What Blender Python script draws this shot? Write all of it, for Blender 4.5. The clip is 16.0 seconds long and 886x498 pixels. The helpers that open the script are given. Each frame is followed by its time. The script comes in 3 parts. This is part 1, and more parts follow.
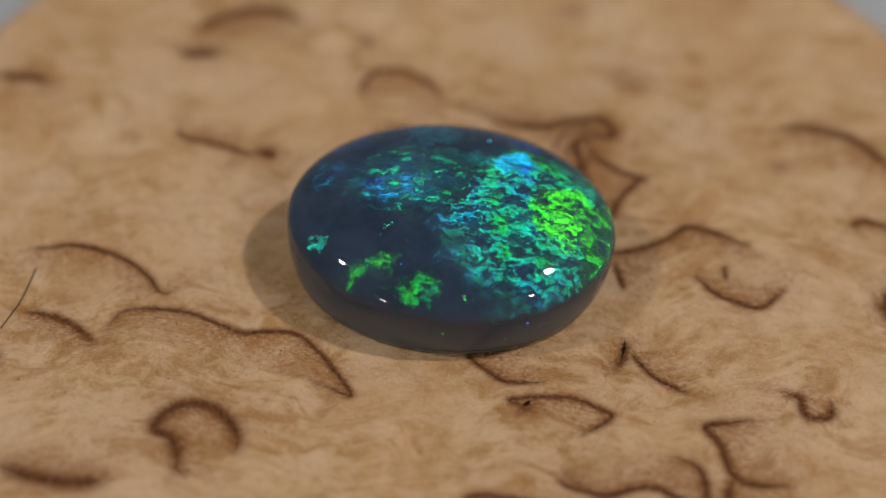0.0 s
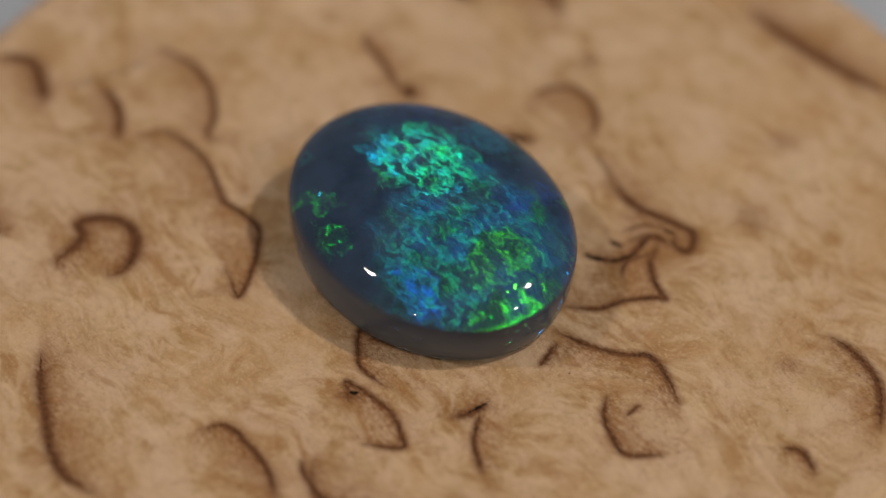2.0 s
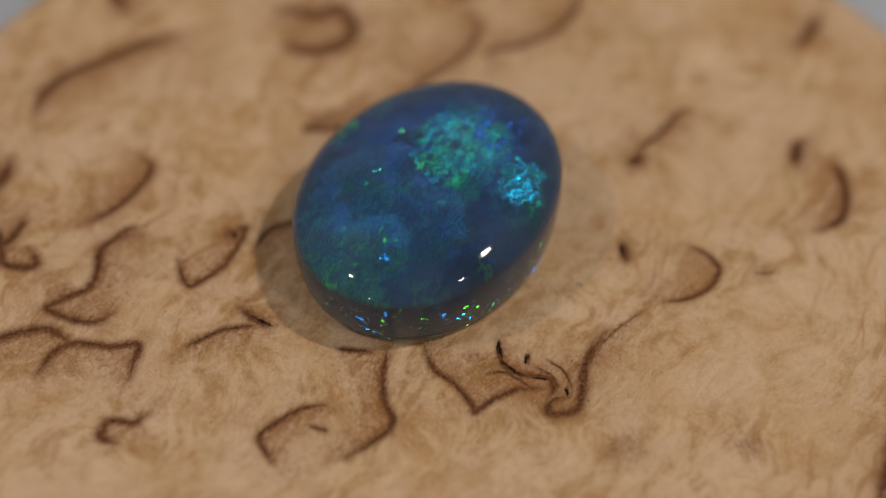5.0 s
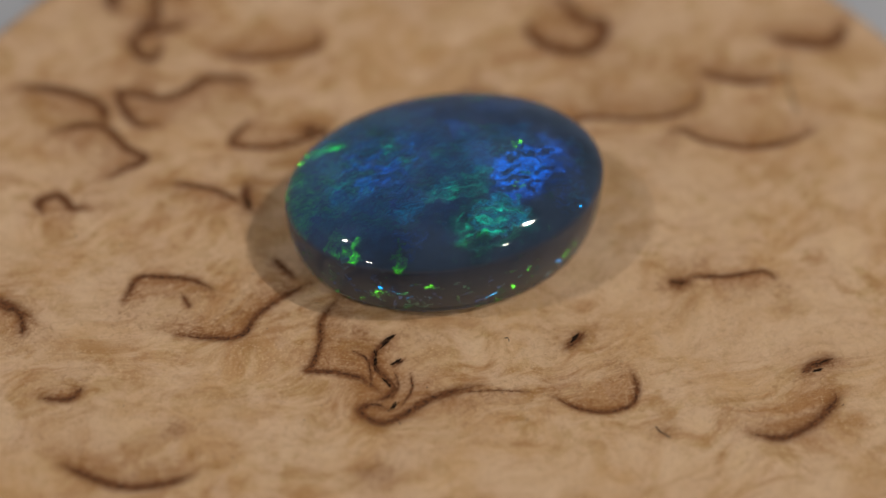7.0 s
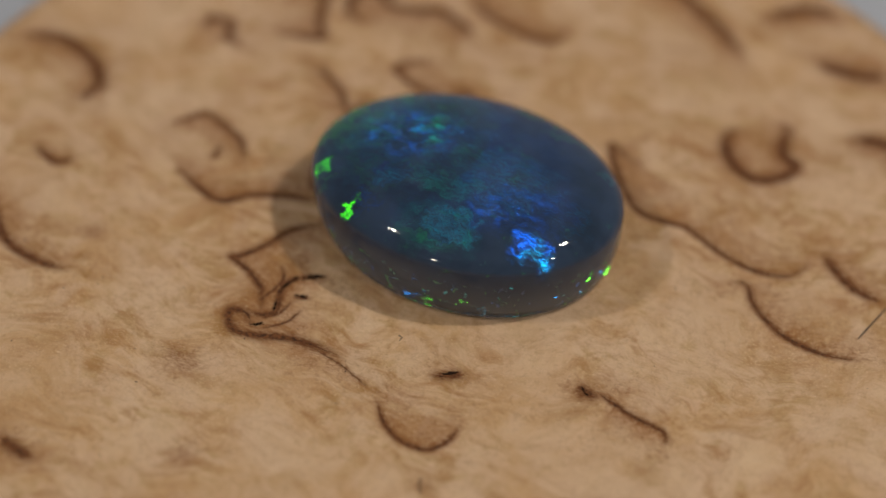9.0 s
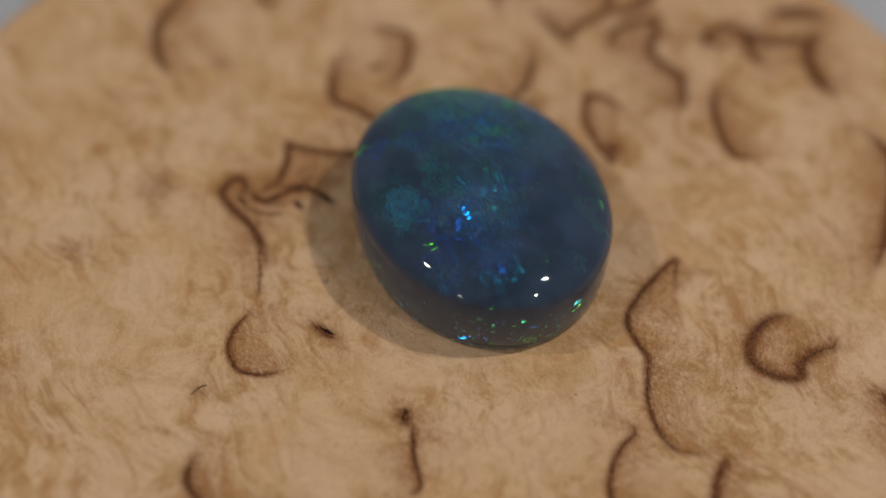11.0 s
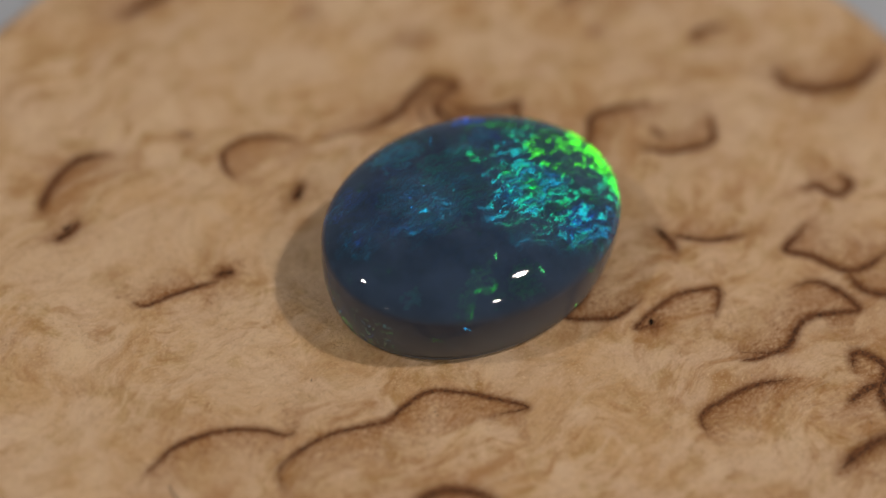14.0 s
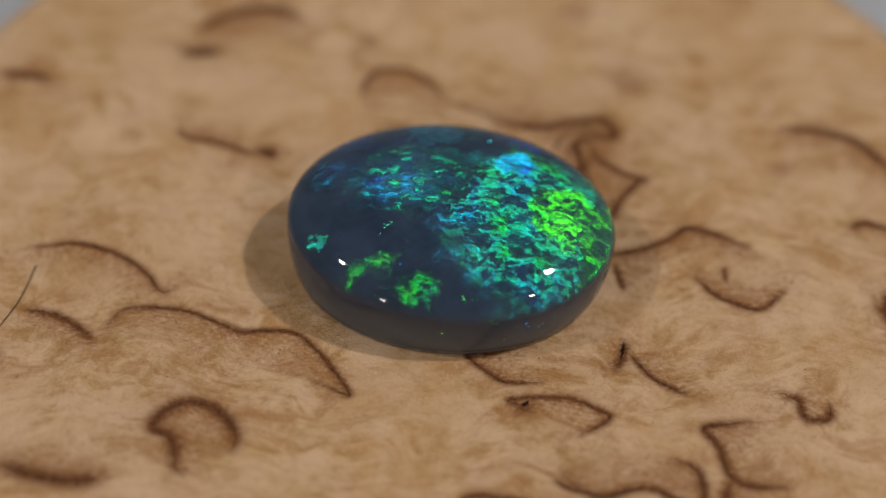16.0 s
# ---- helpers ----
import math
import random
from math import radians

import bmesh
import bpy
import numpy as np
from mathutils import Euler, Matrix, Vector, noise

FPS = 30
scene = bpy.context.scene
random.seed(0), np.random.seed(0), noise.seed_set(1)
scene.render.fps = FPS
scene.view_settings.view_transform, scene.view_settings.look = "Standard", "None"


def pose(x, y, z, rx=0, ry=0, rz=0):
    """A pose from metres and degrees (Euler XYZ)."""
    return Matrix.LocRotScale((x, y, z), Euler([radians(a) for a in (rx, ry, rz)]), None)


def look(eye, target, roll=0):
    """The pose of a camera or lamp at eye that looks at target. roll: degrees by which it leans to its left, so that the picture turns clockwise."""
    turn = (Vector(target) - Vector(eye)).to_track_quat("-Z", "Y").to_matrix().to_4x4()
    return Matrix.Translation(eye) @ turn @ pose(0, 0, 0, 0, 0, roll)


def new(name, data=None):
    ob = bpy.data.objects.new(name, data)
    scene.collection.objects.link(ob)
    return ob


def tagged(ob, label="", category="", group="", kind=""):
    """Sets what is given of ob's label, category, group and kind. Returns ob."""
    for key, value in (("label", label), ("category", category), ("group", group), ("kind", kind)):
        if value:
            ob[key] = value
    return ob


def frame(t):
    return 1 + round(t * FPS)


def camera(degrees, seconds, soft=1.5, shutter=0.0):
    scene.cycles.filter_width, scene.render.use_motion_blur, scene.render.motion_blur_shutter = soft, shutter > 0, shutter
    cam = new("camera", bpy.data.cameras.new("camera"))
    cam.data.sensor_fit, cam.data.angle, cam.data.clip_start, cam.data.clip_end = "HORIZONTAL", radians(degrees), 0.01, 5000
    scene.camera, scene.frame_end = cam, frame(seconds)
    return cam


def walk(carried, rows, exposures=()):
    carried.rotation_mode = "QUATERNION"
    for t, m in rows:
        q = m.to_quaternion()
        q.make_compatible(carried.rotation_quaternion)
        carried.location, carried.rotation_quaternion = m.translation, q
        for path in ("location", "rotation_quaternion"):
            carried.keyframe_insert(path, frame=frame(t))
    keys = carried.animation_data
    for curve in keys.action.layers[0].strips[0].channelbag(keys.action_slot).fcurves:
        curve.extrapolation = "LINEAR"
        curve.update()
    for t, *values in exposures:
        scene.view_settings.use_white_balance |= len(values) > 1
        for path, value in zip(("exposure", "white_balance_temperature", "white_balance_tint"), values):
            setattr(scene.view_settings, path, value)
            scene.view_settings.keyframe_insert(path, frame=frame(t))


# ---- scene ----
# An opal cabochon on a round slice of burl wood that turns slowly under four small lamps.
MM = 0.001
RATE = 22.525   # the slab's turn, clockwise from above

# ---- camera: stands still ----
cam = camera(15.45, 16.0, soft=1.5)
EYE = Vector((0.0, -0.1, 0.10395))
PAN, TILT, ROLL = -0.00399, 0.80561, 2.256
WAY = Vector((math.sin(PAN) * math.cos(TILT), math.cos(PAN) * math.cos(TILT), -math.sin(TILT)))
STAND = look(EYE, EYE + WAY, ROLL)
walk(cam, [(0.0, STAND), (16.0, STAND)], exposures=[(0.0, 0.0), (16.0, 0.0)])
cam.data.dof.use_dof = True
cam.data.dof.focus_distance = 0.1395
cam.data.dof.aperture_fstop = 18.0

# ---- light ----
world = bpy.data.worlds.new("studio")
world.use_nodes = True
scene.world = world
world.node_tree.nodes["Background"].inputs[0].default_value = (1.0, 0.99, 0.97, 1)
world.node_tree.nodes["Background"].inputs[1].default_value = 0.20


def lamp(azimuth, elevation, distance, watts, size):
    a, e = radians(azimuth), radians(elevation)
    at = distance * Vector((math.sin(a) * math.cos(e), math.cos(a) * math.cos(e), math.sin(e)))
    data = bpy.data.lights.new("lamp", "AREA")
    data.shape, data.size, data.energy, data.color = "DISK", size, watts, (1.0, 0.92, 0.81)
    ob = new("lamp", data)
    ob.matrix_world = look(at, (0, 0, 0.003))
    return ob


lamp(90, 58, 0.45, 0.76, 0.026)
lamp(129, 44, 0.45, 0.24, 0.022)
lamp(-102, 52, 0.45, 0.38, 0.022)
lamp(-148, 19, 0.45, 0.14, 0.020)


# ---- node helpers ----
class Net:
    def __init__(self, name):
        self.m = bpy.data.materials.new(name)
        self.m.use_nodes = True
        self.t = self.m.node_tree
        self.t.nodes.clear()
        self.coord = self.add("ShaderNodeTexCoord").outputs["Object"]
        self.mm = self.vec("SCALE", self.coord, k=1000.0)

    def add(self, kind, **sets):
        n = self.t.nodes.new(kind)
        for k, v in sets.items():
            setattr(n, k, v)
        return n

    def put(self, socket, value):
        if hasattr(value, "is_linked"):
            self.t.links.new(value, socket)
        elif value is not None:
            socket.default_value = value

    def math(self, op, a, b=None, c=None, clamp=False):
        n = self.add("ShaderNodeMath", operation=op, use_clamp=clamp)
        for s, v in zip(n.inputs, (a, b, c)):
            self.put(s, v)
        return n.outputs[0]

    def vec(self, op, a, b=None, k=None):
        n = self.add("ShaderNodeVectorMath", operation=op)
        self.put(n.inputs[0], a)
        self.put(n.inputs[1], b)
        if k is not None:
            self.put(n.inputs["Scale"], k)
        return n.outputs["Value"] if op in ("LENGTH", "DISTANCE", "DOT_PRODUCT") else n.outputs["Vector"]

    def noise(self, at, scale, detail=3.0, rough=0.55, distort=0.0, colour=False):
        n = self.add("ShaderNodeTexNoise")
        for k, v in (("Vector", at), ("Scale", scale), ("Detail", detail), ("Roughness", rough), ("Distortion", distort)):
            self.put(n.inputs[k], v)
        return n.outputs["Color" if colour else "Fac"]

    def step(self, x, lo, hi, to_lo=0.0, to_hi=1.0):
        n = self.add("ShaderNodeMapRange", interpolation_type="SMOOTHSTEP")
        for s, v in zip(n.inputs, (x, lo, hi, to_lo, to_hi)):
            self.put(s, v)
        return n.outputs[0]

    def mix(self, f, a, b, mode="MIX"):
        n = self.add("ShaderNodeMix", data_type="RGBA", blend_type=mode)
        self.put(n.inputs[0], f)
        for s, v in ((n.inputs[6], a), (n.inputs[7], b)):
            self.put(s, (*v, 1) if isinstance(v, tuple) and len(v) == 3 else v)
        return n.outputs[2]

    def blend(self, f, a, b):
        """Mixes two numbers."""
        n = self.add("ShaderNodeMix", data_type="FLOAT")
        self.put(n.inputs[0], f), self.put(n.inputs[2], a), self.put(n.inputs[3], b)
        return n.outputs[0]

    def mapped(self, at, turn=0.0, scale=(1, 1, 1)):
        n = self.add("ShaderNodeMapping")
        self.put(n.inputs[0], at)
        n.inputs["Rotation"].default_value = (0, 0, radians(turn))
        n.inputs["Scale"].default_value = scale
        return n.outputs[0]

    def attribute(self, name):
        return self.add("ShaderNodeAttribute", attribute_name=name).outputs["Fac"]

    def bump(self, height, distance, strength=1.0):
        n = self.add("ShaderNodeBump")
        self.put(n.inputs["Height"], height)
        n.inputs["Distance"].default_value, n.inputs["Strength"].default_value = distance, strength
        return n.outputs[0]

    def principled(self, **sets):
        n = self.add("ShaderNodeBsdfPrincipled")
        for k, v in sets.items():
            s = n.inputs[k.replace("_", " ")]
            self.put(s, (*v, 1) if isinstance(v, tuple) and len(v) == 3 and s.type == "RGBA" else v)
        return n.outputs[0]

    def done(self, shader):
        self.put(self.add("ShaderNodeOutputMaterial").inputs[0], shader)
        return self.m


# ---- materials ----
def wood_material():
    n = Net("burl_wood")
    warp = n.vec("SCALE", n.vec("SUBTRACT", n.noise(n.mm, 0.14, 2, colour=True), (0.5, 0.5, 0.5)), k=9.0)
    at = n.vec("ADD", n.mm, warp)
    spot = n.add("ShaderNodeSeparateXYZ")
    n.put(spot.inputs[0], n.mm)
    cloud = n.noise(at, 0.20, 5, 0.62)
    blotch = n.noise(n.vec("ADD", at, (31, 7, 3)), 0.42, 6, 0.70)
    mottle = n.noise(n.vec("ADD", n.mm, n.vec("SCALE", warp, k=0.4)), 1.15, 7, 0.74, 0.5)
    fibre = n.noise(n.mapped(at, 25, (1.3, 7.0, 4.0)), 1.0, 6, 0.72)
    strand = n.noise(n.mapped(n.vec("ADD", n.mm, n.vec("SCALE", warp, k=0.25)), -55, (2.2, 11.0, 5.0)), 1.0, 5, 0.72, 0.4)
    fleck = n.noise(n.mm, 8.5, 4, 0.78)
    crumb = n.noise(n.vec("ADD", n.mm, (5, 9, 2)), 3.2, 5, 0.78, 0.8)
    inner = n.attribute("halo")
    figure = n.math("ADD", n.math("MULTIPLY", n.attribute("wash"), 0.9), n.step(n.noise(n.vec("ADD", n.mm, (17, 4, 0)), 0.13, 3), 0.38, 0.64, 0.34, 1.0), clamp=True)

    def worn(x, share):
        """How far one kind of figure shows: less in the plain areas."""
        return n.math("MULTIPLY", n.math("MULTIPLY", x, share), figure)

    col = n.mix(n.step(cloud, 0.36, 0.62), (0.69, 0.445, 0.235), (0.79, 0.575, 0.385))
    col = n.mix(n.math("MULTIPLY", n.step(n.math("SUBTRACT", blotch, n.math("MULTIPLY", cloud, 0.25)), 0.28, 0.58), 0.32), col, (0.50, 0.265, 0.095))
    ochre = n.noise(n.vec("ADD", n.mm, n.vec("SCALE", warp, k=0.35)), 0.52, 4, 0.60, 0.2)
    col = n.mix(worn(n.step(ochre, 0.50, 0.64), 0.72), col, (0.47, 0.275, 0.088))
    col = n.mix(worn(n.step(ochre, 0.47, 0.36), 0.59), col, (0.78, 0.56, 0.39))
    col = n.mix(worn(n.step(mottle, 0.48, 0.70), 0.39), col, (0.40, 0.185, 0.055))
    col = n.mix(worn(n.step(mottle, 0.48, 0.34), 0.44), col, (0.82, 0.60, 0.37))
    col = n.mix(worn(n.step(fibre, 0.50, 0.68), 0.29), col, (0.80, 0.58, 0.35))
    col = n.mix(worn(n.step(strand, 0.53, 0.70), 0.31), col, (0.37, 0.165, 0.048))
    flow = n.noise(n.mapped(n.vec("ADD", n.mm, n.vec("SCALE", warp, k=0.8)), 8, (0.30, 1.25, 1.0)), 1.0, 6, 0.62, 0.4)
    col = n.mix(worn(n.step(flow, 0.50, 0.35), 0.65), col, (0.44, 0.215, 0.070))
    col = n.mix(worn(n.step(flow, 0.51, 0.65), 0.68), col, (0.82, 0.61, 0.41))
    soaked = n.math("MULTIPLY", n.attribute("wash"), n.step(blotch, 0.34, 0.62, 0.35, 1.1), clamp=True)
    col = n.mix(n.math("MULTIPLY", soaked, 0.60), col, (0.36, 0.160, 0.050))
    # low rolling relief of the curled grain, cream on its ridges
    roll = n.noise(n.mapped(n.vec("ADD", n.mm, n.vec("SCALE", warp, k=0.7)), 15, (0.55, 1.05, 1.0)), 1.0, 6, 0.66, 0.6)
    col = n.mix(worn(n.step(roll, 0.50, 0.62), 0.39), col, (0.86, 0.635, 0.40))
    col = n.mix(worn(n.step(roll, 0.44, 0.33), 0.36), col, (0.44, 0.205, 0.065))
    grit = n.math("MULTIPLY", n.step(crumb, 0.50, 0.64), n.math("ADD", n.math("MULTIPLY", inner, 1.2), 0.18, clamp=True))
    col = n.mix(grit, col, (0.25, 0.098, 0.025))
    pale = n.math("MULTIPLY", n.step(fleck, 0.54, 0.68), n.math("ADD", n.math("MULTIPLY", n.math("ADD", inner, n.step(blotch, 0.45, 0.6)), 0.55), 0.30, clamp=True))
    col = n.mix(pale, col, (0.86, 0.66, 0.42))
    # one side of the slice is greyer, the other more honey-coloured
    col = n.mix(1.0, col, n.mix(n.step(spot.outputs[1], 14.0, -14.0), (0.955, 0.912, 0.885), (0.965, 0.915, 0.895)), "MULTIPLY")
    frayed = n.noise(n.mapped(n.vec("ADD", n.mm, n.vec("SCALE", warp, k=0.3)), 40, (1.0, 2.2, 1.0)), 3.6, 5, 0.74, 0.3)
    ragged = n.step(frayed, 0.34, 0.64, 0.25, 1.65)
    col = n.mix(n.math("MULTIPLY", n.math("MULTIPLY", inner, ragged), 0.90, clamp=True), col, (0.31, 0.125, 0.038))
    col = n.mix(n.math("MULTIPLY", n.attribute("stain"), n.math("ADD", n.math("MULTIPLY", ragged, 0.45), 0.60), clamp=True), col, (0.150, 0.052, 0.016))
    tall = n.math("ADD", n.math("MULTIPLY", fibre, 0.40), n.math("ADD", n.math("MULTIPLY", strand, 0.4),
                  n.math("ADD", n.math("MULTIPLY", fleck, 0.50), n.math("MULTIPLY", crumb, 0.7))))
    tall = n.math("ADD", tall, n.math("MULTIPLY", roll, 0.8))
    gloss = n.step(fibre, 0.3, 0.7, 0.66, 0.50)
    return n.done(n.principled(Base_Color=col, Roughness=gloss, Normal=n.bump(tall, 0.00024, 0.70), Specular_IOR_Level=0.22))


def bark_material():
    n = Net("ingrown_bark")
    grain = n.noise(n.mm, 6.0, 4, 0.7)
    col = n.mix(n.step(grain, 0.35, 0.65), (0.050, 0.019, 0.008), (0.19, 0.070, 0.022))
    return n.done(n.principled(Base_Color=col, Roughness=0.7, Normal=n.bump(grain, 0.00008, 0.8), Specular_IOR_Level=0.25))


def pit_material():
    n = Net("open_pit")
    grain = n.noise(n.mm, 8.0, 3)
    return n.done(n.principled(Base_Color=n.mix(grain, (0.006, 0.004, 0.003), (0.03, 0.016, 0.009)), Roughness=0.9, Specular_IOR_Level=0.1))


# A flake flashes when it faces half-way between a lamp and the viewer. For the warm key lamp that is LEAD seconds before its
# tilt points at the viewer, for the lamp on the other side LAG seconds after it.
LEAD, LAG = 1.64, 1.57
KEY, BOTH, FILL = 27.0, 31.0, 36.0   # tilts, in degrees, that catch the one, both or the other
LIME, GREEN, TEAL, CYAN = (0.06, 1.0, 0.0), (0.0, 0.85, 0.07), (0.0, 0.60, 0.38), (0.0, 0.50, 0.95)
BLUE, NAVY = (0.0, 0.13, 0.95), (0.0, 0.05, 0.45)

# Patches of fire: centre, half-widths and turn in the plan (mm), the moment of the first flash, tilt, spread of the flakes,
# roughness, three colours, strength, and the way in which the colour climbs across the patch.
FIRE = [
    (3.2, -2.2, 4.1, 4.4, 0, -0.75, 29.0, 50, 0.31, CYAN, TEAL, GREEN, 0.215, (0.10, 0.03)),
    (4.9, -1.7, 1.9, 1.7, 15, -0.5, 29.5, 54, 0.3, GREEN, LIME, LIME, 0.27, (0.0, 0.0)),
    (2.5, 0.9, 1.0, 0.7, 10, -0.3, KEY, 20, 0.3, BLUE, CYAN, CYAN, 0.245, (0.0, 0.0)),
    (6.6, -2.5, 0.9, 3.2, -10, 13.3, BOTH, 34, 0.3, LIME, LIME, GREEN, 0.44, (0.0, 0.0)),
    (-1.9, -0.5, 2.7, 2.1, 20, 1.4, BOTH, 44, 0.3, CYAN, TEAL, GREEN, 0.185, (0.06, 0.02)),
    (-1.4, -5.8, 1.1, 0.6, 0, 0.5, BOTH, 48, 0.3, TEAL, GREEN, LIME, 0.11, (0.0, 0.0)),
    (-3.4, -5.0, 1.1, 0.5, 10, -0.6, BOTH, 44, 0.3, TEAL, GREEN, LIME, 0.0884, (0.0, 0.0)),
    (-6.0, -3.4, 0.3, 0.35, 0, 0.0, KEY, 14, 0.29, CYAN, TEAL, GREEN, 0.19, (0.0, 0.0)),
    (-1.0, 2.6, 1.4, 0.9, 10, 4.15, 25.5, 14, 0.275, CYAN, CYAN, TEAL, 0.44, (0.0, 0.0)),
]
DEEP_FIRE = [
    (-3.0, 0.6, 2.6, 1.6, 20, 6.4, BOTH, 40, 0.3, NAVY, BLUE, BLUE, 0.165, (0.0, 0.0)),
    (-0.4, 2.9, 1.9, 1.2, 0, 6.2, 25.0, 17, 0.27, TEAL, TEAL, GREEN, 0.15, (0.10, 0.06)),
    (0.2, 0.9, 1.6, 0.7, 0, 3.15, KEY, 22, 0.29, TEAL, TEAL, CYAN, 0.34, (0.0, 0.0)),
    (2.6, 1.0, 1.0, 0.45, 0, 3.1, KEY, 18, 0.29, BLUE, CYAN, CYAN, 0.177, (0.0, 0.0)),
    (2.2, -2.7, 1.7, 1.3, 0, 13.2, KEY, 30, 0.27, BLUE, CYAN, TEAL, 0.085, (0.0, 0.0)),
    (-2.6, -0.9, 1.5, 0.8, 10, 15.2, KEY, 30, 0.27, BLUE, CYAN, CYAN, 0.15, (0.0, 0.0)),
    (3.3, 2.5, 0.8, 0.5, 0, 13.1, KEY, 18, 0.29, NAVY, BLUE, BLUE, 0.367, (0.0, 0.0)),
    (5.9, 1.1, 0.32, 0.32, 0, 8.7, KEY, 14, 0.29, GREEN, LIME, LIME, 0.204, (0.0, 0.0)),
    (6.5, -2.9, 0.32, 0.4, 0, 3.0, KEY, 14, 0.29, GREEN, LIME, LIME, 0.349, (0.0, 0.0)),
]
FAINT_FIRE = [
    (-1.6, -0.7, 2.2, 1.5, -20, 12.4, BOTH, 36, 0.33, BLUE, CYAN, TEAL, 0.0782, (0.0, 0.0)),
    (-5.5, 0.0, 1.0, 0.9, 0, 12.2, BOTH, 40, 0.3, BLUE, CYAN, CYAN, 0.116, (0.0, 0.0)),
    (3.1, -1.8, 2.8, 1.9, 10, 8.1, KEY, 36, 0.33, NAVY, BLUE, TEAL, 0.136, (0.0, 0.0)),
    (3.4, -5.3, 2.0, 0.9, 0, 1.6, FILL, 26, 0.31, NAVY, BLUE, BLUE, 0.231, (0.0, 0.0)),
    (5.5, 1.9, 0.8, 0.4, 20, 7.2, KEY, 26, 0.29, GREEN, LIME, LIME, 0.109, (0.0, 0.0)),
    (3.9, 3.1, 0.35, 0.3, 0, 9.0, KEY, 12, 0.29, LIME, LIME, LIME, 0.413, (0.0, 0.0)),
    (4.6, -4.4, 1.2, 0.6, -30, 7.6, KEY, 22, 0.29, TEAL, GREEN, GREEN, 0.177, (0.0, 0.0)),
    (-4.6, 2.3, 1.0, 0.7, 0, 9.3, KEY, 22, 0.29, NAVY, BLUE, CYAN, 0.275, (0.0, 0.0)),
]
HAZE = [
    (0.4, -1.4, 6.4, 4.9, 0, 5.3, BOTH, 34, 0.48, (0.02, 0.09, 0.42), (0.02, 0.13, 0.60), (0.02, 0.09, 0.42), 0.13, (0.0, 0.0)),
    (4.0, -1.5, 4.0, 4.0, 0, 3.6, BOTH, 34, 0.48, (0.02, 0.13, 0.60), (0.02, 0.13, 0.60), (0.02, 0.09, 0.42), 0.145, (0.0, 0.0)),
]


